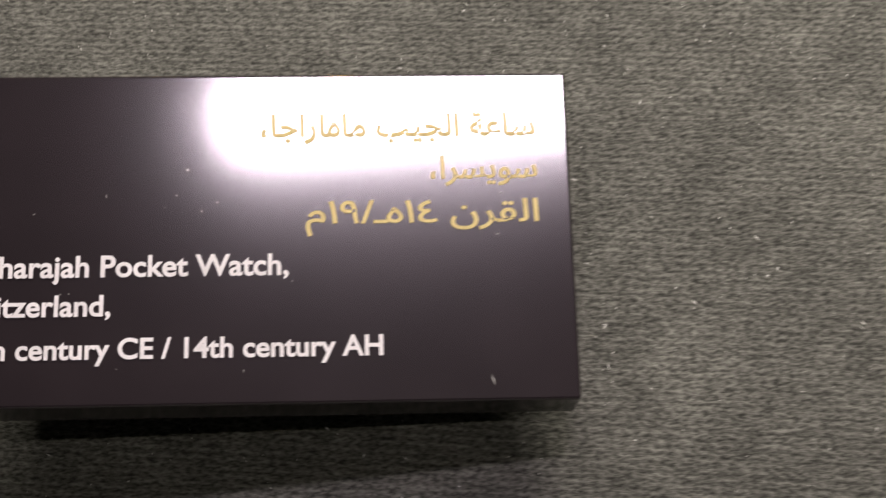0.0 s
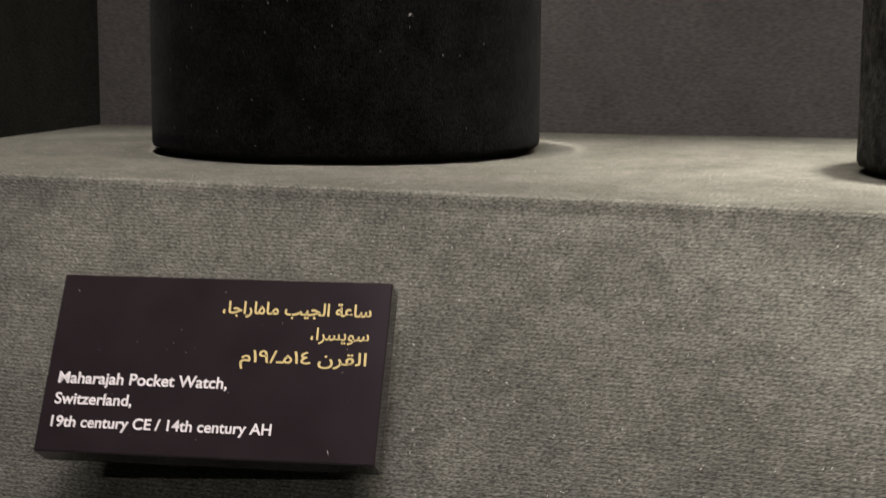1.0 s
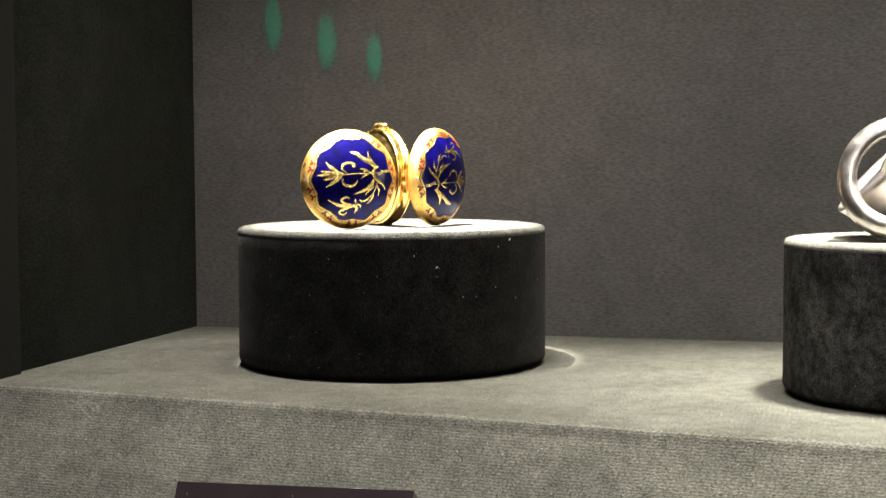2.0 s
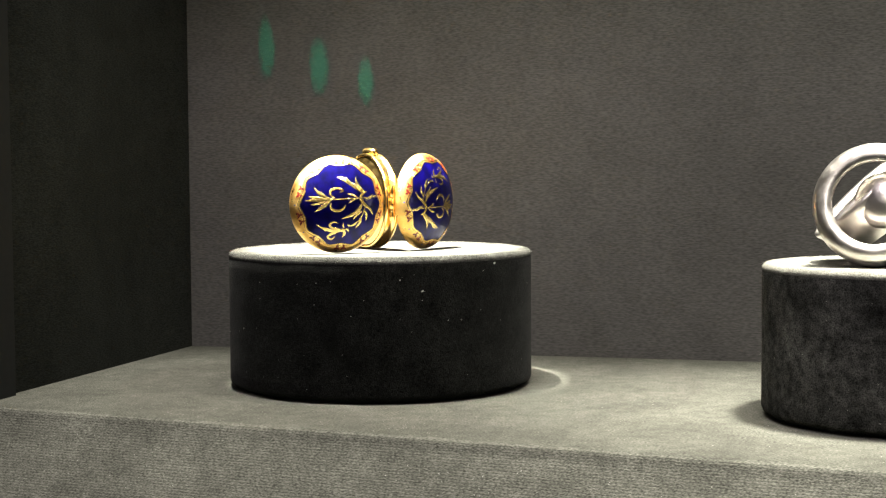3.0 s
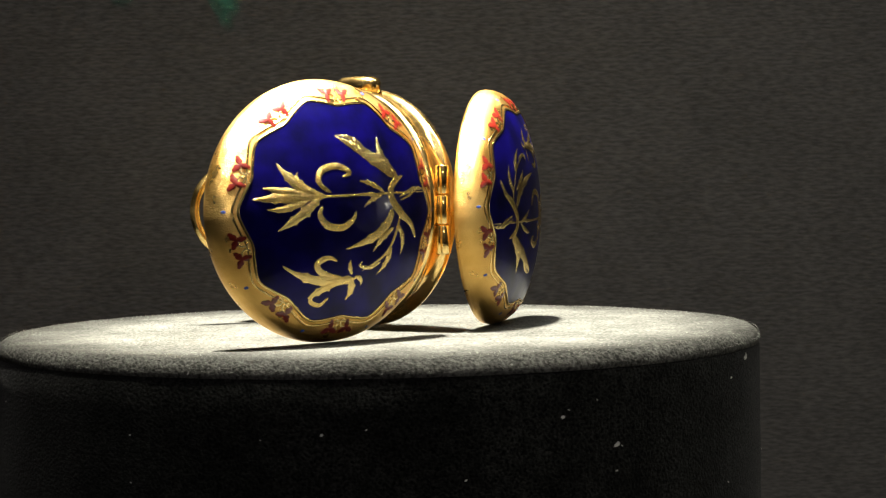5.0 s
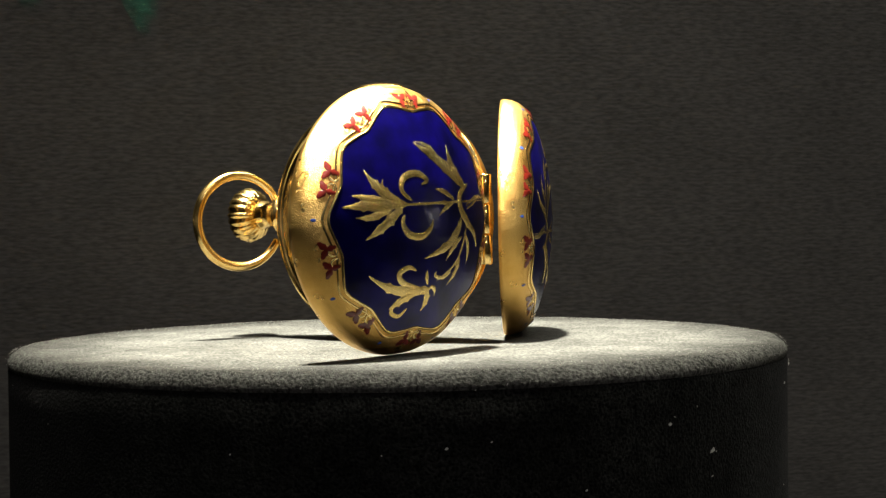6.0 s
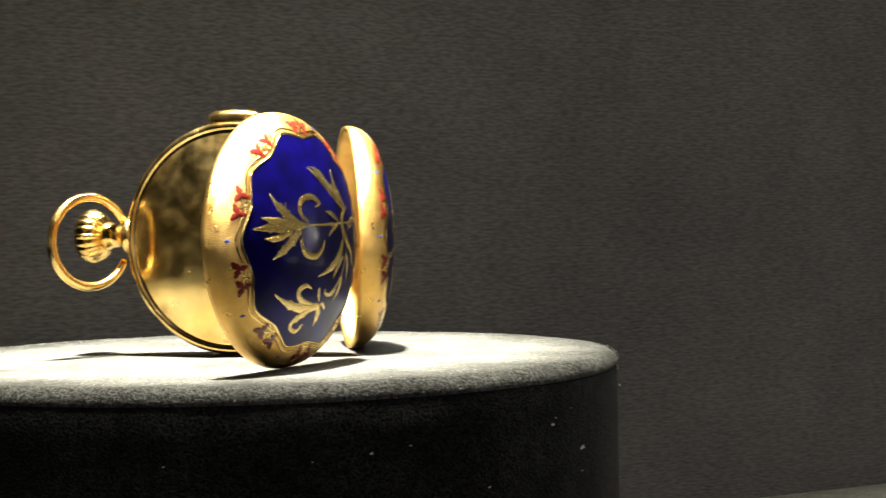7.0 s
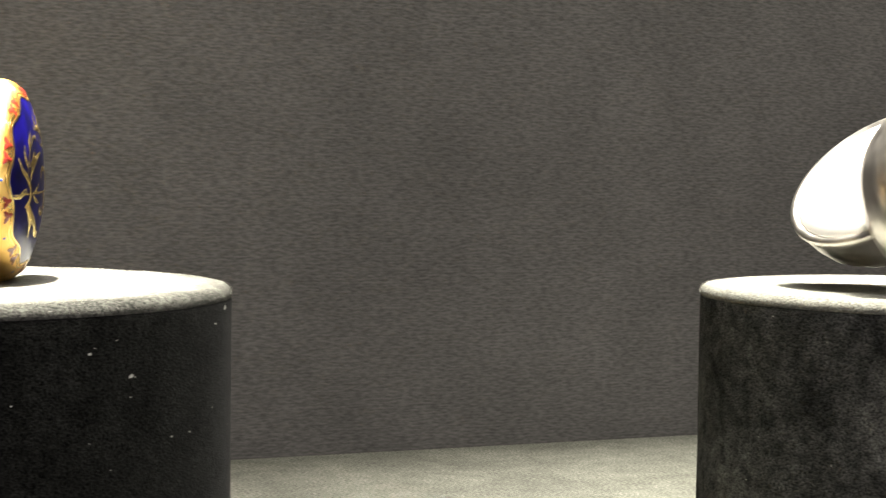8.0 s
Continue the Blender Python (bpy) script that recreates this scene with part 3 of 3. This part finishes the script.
# hinge knuckles
for k, (z, h) in enumerate(((-0.0085, 0.0055), (-0.0028, 0.0055), (0.0029, 0.0055))):
    part("hinge_knuckle", revolve([(0, 0), (0.0012, 0), (0.0014, 0.0002), (0.0014, h - 0.0002), (0.0012, h), (0, h)], 20), GOLD, ROOT, "gold hinge" if k == 0 else "", pose(HINGE.x, HINGE.y, CZ + z))
# the slide and button on top of the case band
MT = axes(CB + UP * 0.0240, BODY_DIR, UP)
bm = revolve([(0.0, -0.0025), (0.0052, -0.0025), (0.0058, 0.0006), (0.0055, 0.0013), (0.0040, 0.0019), (0.0, 0.0022)], 48)
for v in bm.verts:
    v.co.y *= 0.55
part("slide_button", bm, GOLD, ROOT, "polished gold push piece", MT)

# ---- the silver watch on the other drum ----
S = empty("silver_pocket_watch", pose(DRUM2[0], DRUM2[1], DRUM2[3]))
tagged(S, "open worn silver pocket watch with white dial on grey drum", "pocket watch")
TOP2 = DRUM2[3]
face = Vector((-0.70, -0.12, 0.70)).normalized()
SB = axes((0.2315, -0.0510, TOP2 + 0.0275), (0, 1, 0), face) @ Matrix.Scale(1.06, 4)
part("case_body", revolve([(0, -0.0170), (0.006, -0.0168), (0.012, -0.0155), (0.0165, -0.0128), (0.0195, -0.0092), (0.0212, -0.0050), (0.0220, -0.0010), (0.0226, 0.0006), (0.0224, 0.0018), (0.0212, 0.0022), (0.0204, 0.0012), (0.0, 0.0010)], 96), SILVER, S, "silver watch case", SB)
part("dial", revolve([(0.0203, 0.0013), (0.0200, 0.0020), (0.010, 0.0032), (0.0, 0.0036)], 96), DIAL_WHITE, S, "white enamel dial", SB)
lid = Vector((-0.10, -0.97, 0.20)).normalized()
SL = axes((0.2385, -0.0787, TOP2 + 0.0262), (1, 0, 0), lid) @ Matrix.Scale(1.08, 4)
part("ring_cover", revolve([(0.0158, 0.0012), (0.0166, 0.0026), (0.0190, 0.0030), (0.0218, 0.0020), (0.0234, 0.0000), (0.0237, -0.0030), (0.0233, -0.0075), (0.0222, -0.0110), (0.0206, -0.0112), (0.0196, -0.0080), (0.0166, -0.0012)], 96, closed=True), SILVER, S, "silver ring cover standing open", SL)
bm = revolve([(0.0, 0.0), (0.0105, 0.0), (0.0118, 0.003), (0.0105, 0.0065), (0.0064, 0.0092), (0.0, 0.0102)], 48)
part("domed_cap", bm, SILVER, S, "domed silver inner cap", axes((0.2420, -0.0657, TOP2 + 0.0265), (1, 0, 0), lid))
part("hinge", revolve([(0, -0.004), (0.0016, -0.004), (0.0016, 0.004), (0, 0.004)], 20), SILVER, S, "", axes((0.2300, -0.0692, TOP2 + 0.0060), (1, 0, 0), (0, 1, 0)))

# ---- the caption plaque ----
P_TR, P_TL, P_BR = Vector((0.0666, -0.1911, -0.0203)), Vector((-0.0250, -0.1966, -0.0204)), Vector((0.0673, -0.2170, -0.0634))
PX = (P_TR - P_TL).normalized()
PZ = PX.cross((P_TR - P_BR)).normalized()
P_W, P_H = (P_TR - P_TL).length, (P_TR - P_BR).length
PM = axes(P_TL, PX, PZ)
plaque = tagged(mesh_object("caption_plaque", box(0, P_W, -P_H, 0, -0.0090, 0, 0.0004), PLAQUE_BLACK, PM, smooth=False), "glossy black acrylic caption plaque fixed to the sloping felt front", "plaque")

part("mount", box(0.008, P_W - 0.008, -P_H + 0.008, -0.008, -0.0210, -0.0089), BLACK_TRIM, plaque, "black mounting block", PM, smooth=False)


def build_dust():
    """A few pale specks and a small scratch on the acrylic."""
    rng = random.Random(12)
    bm = bmesh.new()
    for k in range(26):
        x, y, a = rng.uniform(0.004, P_W - 0.004), -rng.uniform(0.003, P_H - 0.003), rng.uniform(0, math.pi)
        s, w = rng.uniform(0.00008, 0.0003), rng.uniform(0.00005, 0.0001)
        if k == 0:
            x, y, a, s, w = P_W - 0.0125, -P_H + 0.003, 1.9, 0.0009, 0.00012
        bm.faces.new([bm.verts.new((x + s * i * math.cos(a) - w * j * math.sin(a), y + s * i * math.sin(a) + w * j * math.cos(a), 0.0001)) for i, j in ((-1, 0), (0, -1), (1, 0), (0, 1))])
    part("dust", bm, LINT, plaque, "pale specks of dust", PM)["kind"] = "stuff"


build_dust()


def lettering(text, x0, x1, y, material, label, bold=0.0, tall=1.0):
    """A line of writing between x0 and x1 on the plaque, its baseline y below the top."""
    cu = bpy.data.curves.new("line", "FONT")
    cu.body, cu.size, cu.offset = text, 1.0, bold
    ob = bpy.data.objects.new("line", cu)
    scene.collection.objects.link(ob)
    deps = bpy.context.evaluated_depsgraph_get()
    me = bpy.data.meshes.new_from_object(ob.evaluated_get(deps))
    bpy.data.objects.remove(ob)
    xs = [v.co.x for v in me.vertices]
    k = (x1 - x0) / (max(xs) - min(xs))
    bm = bmesh.new()
    bm.from_mesh(me)
    left = min(xs)
    for v in bm.verts:
        v.co = Vector((x0 + (v.co.x - left) * k, y + v.co.y * k * tall, 0.00012))
    part("lettering", bm, material, plaque, label, PM, smooth=False)


A1 = "\u060C\uFE8E\uFE9F\uFE8D\uFEAD\uFE8E\u0647\uFE8E\uFEE3 \uFE90\uFEF4\uFEA0\uFEDF\uFE8D \uFE94\uFECB\uFE8E\uFEB3"
A2 = "\u060C\uFE8D\uFEAE\uFEB4\uFEF3\uFEEE\uFEB3"
A3 = "\uFEE1\u0661\u0669/\u0640\u0647\u0661\u0664 \uFEE5\uFEAE\uFED8\uFEDF\uFE8D"
R = P_W - 0.0049
lettering(A1, R - 0.0408, R, -0.0100, INK_GOLD, "gold Arabic lettering", 0.02)
lettering(A2, R - 0.0158, R, -0.0168, INK_GOLD, "gold Arabic lettering", 0.012)
lettering(A3, R - 0.0342, R, -0.0236, INK_GOLD, "gold Arabic lettering", 0.012, 0.76)
lettering("Maharajah Pocket Watch,", 0.0035, 0.0502, -0.0313, INK_WHITE, "white English lettering", 0.022)
lettering("Switzerland,", 0.0035, 0.0249, -0.0371, INK_WHITE, "white English lettering", 0.022)
lettering("19th century CE / 14th century AH", 0.0035, 0.0637, -0.0434, INK_WHITE, "white English lettering", 0.022)


# ---- green reflections painted on the back panel ----
def reflection_material():
    m = bpy.data.materials.new("painted green reflection")
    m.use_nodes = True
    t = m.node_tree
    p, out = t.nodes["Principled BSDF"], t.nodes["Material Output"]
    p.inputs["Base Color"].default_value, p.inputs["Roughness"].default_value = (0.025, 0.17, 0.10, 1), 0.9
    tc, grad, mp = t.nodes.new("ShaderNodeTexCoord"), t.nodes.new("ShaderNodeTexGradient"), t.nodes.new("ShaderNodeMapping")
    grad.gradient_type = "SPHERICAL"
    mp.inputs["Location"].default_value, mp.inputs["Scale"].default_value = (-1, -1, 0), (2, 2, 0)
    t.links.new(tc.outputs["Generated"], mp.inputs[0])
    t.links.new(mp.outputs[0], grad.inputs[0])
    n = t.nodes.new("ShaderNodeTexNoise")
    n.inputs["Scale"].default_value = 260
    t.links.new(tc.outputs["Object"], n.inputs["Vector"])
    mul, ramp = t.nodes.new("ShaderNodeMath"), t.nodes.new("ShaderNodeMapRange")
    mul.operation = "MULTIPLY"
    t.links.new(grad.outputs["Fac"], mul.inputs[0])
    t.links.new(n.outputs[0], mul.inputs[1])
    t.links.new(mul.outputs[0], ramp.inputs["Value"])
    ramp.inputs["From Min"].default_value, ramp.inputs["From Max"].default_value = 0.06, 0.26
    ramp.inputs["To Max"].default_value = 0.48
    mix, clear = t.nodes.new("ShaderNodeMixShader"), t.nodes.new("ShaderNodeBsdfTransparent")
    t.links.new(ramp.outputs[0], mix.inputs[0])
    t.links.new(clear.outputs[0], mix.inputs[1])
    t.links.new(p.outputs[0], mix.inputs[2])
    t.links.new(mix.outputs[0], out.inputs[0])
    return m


GREEN_REFLECTION = reflection_material()


def painted_reflection(x, z, w, h, bend, lean):
    """A long oval reflection painted as colour, bowed to one side, flat on the fabric."""
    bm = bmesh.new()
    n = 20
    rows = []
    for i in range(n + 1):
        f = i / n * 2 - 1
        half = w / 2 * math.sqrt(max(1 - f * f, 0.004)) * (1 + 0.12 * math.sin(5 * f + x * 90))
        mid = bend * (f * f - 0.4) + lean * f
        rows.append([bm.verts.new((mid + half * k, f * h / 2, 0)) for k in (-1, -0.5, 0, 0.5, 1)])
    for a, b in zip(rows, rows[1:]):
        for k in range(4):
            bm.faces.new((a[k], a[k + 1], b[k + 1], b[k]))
    ob = mesh_object("painted_reflection", bm, GREEN_REFLECTION, axes((x, BACK_Y - 0.0006, z), (1, 0, 0), (0, -1, 0)))
    return tagged(ob, "faint green oval reflection painted on the dark fabric", "mark", "green marks on the panel")


# painted reflections, placed to fit the camera's view
painted_reflection(-0.109, 0.1780, 0.0115, 0.047, -0.004, -0.002)
painted_reflection(-0.075, 0.1660, 0.0150, 0.042, 0.0, -0.002)
painted_reflection(-0.0465, 0.1565, 0.0115, 0.036, 0.0015, -0.002)
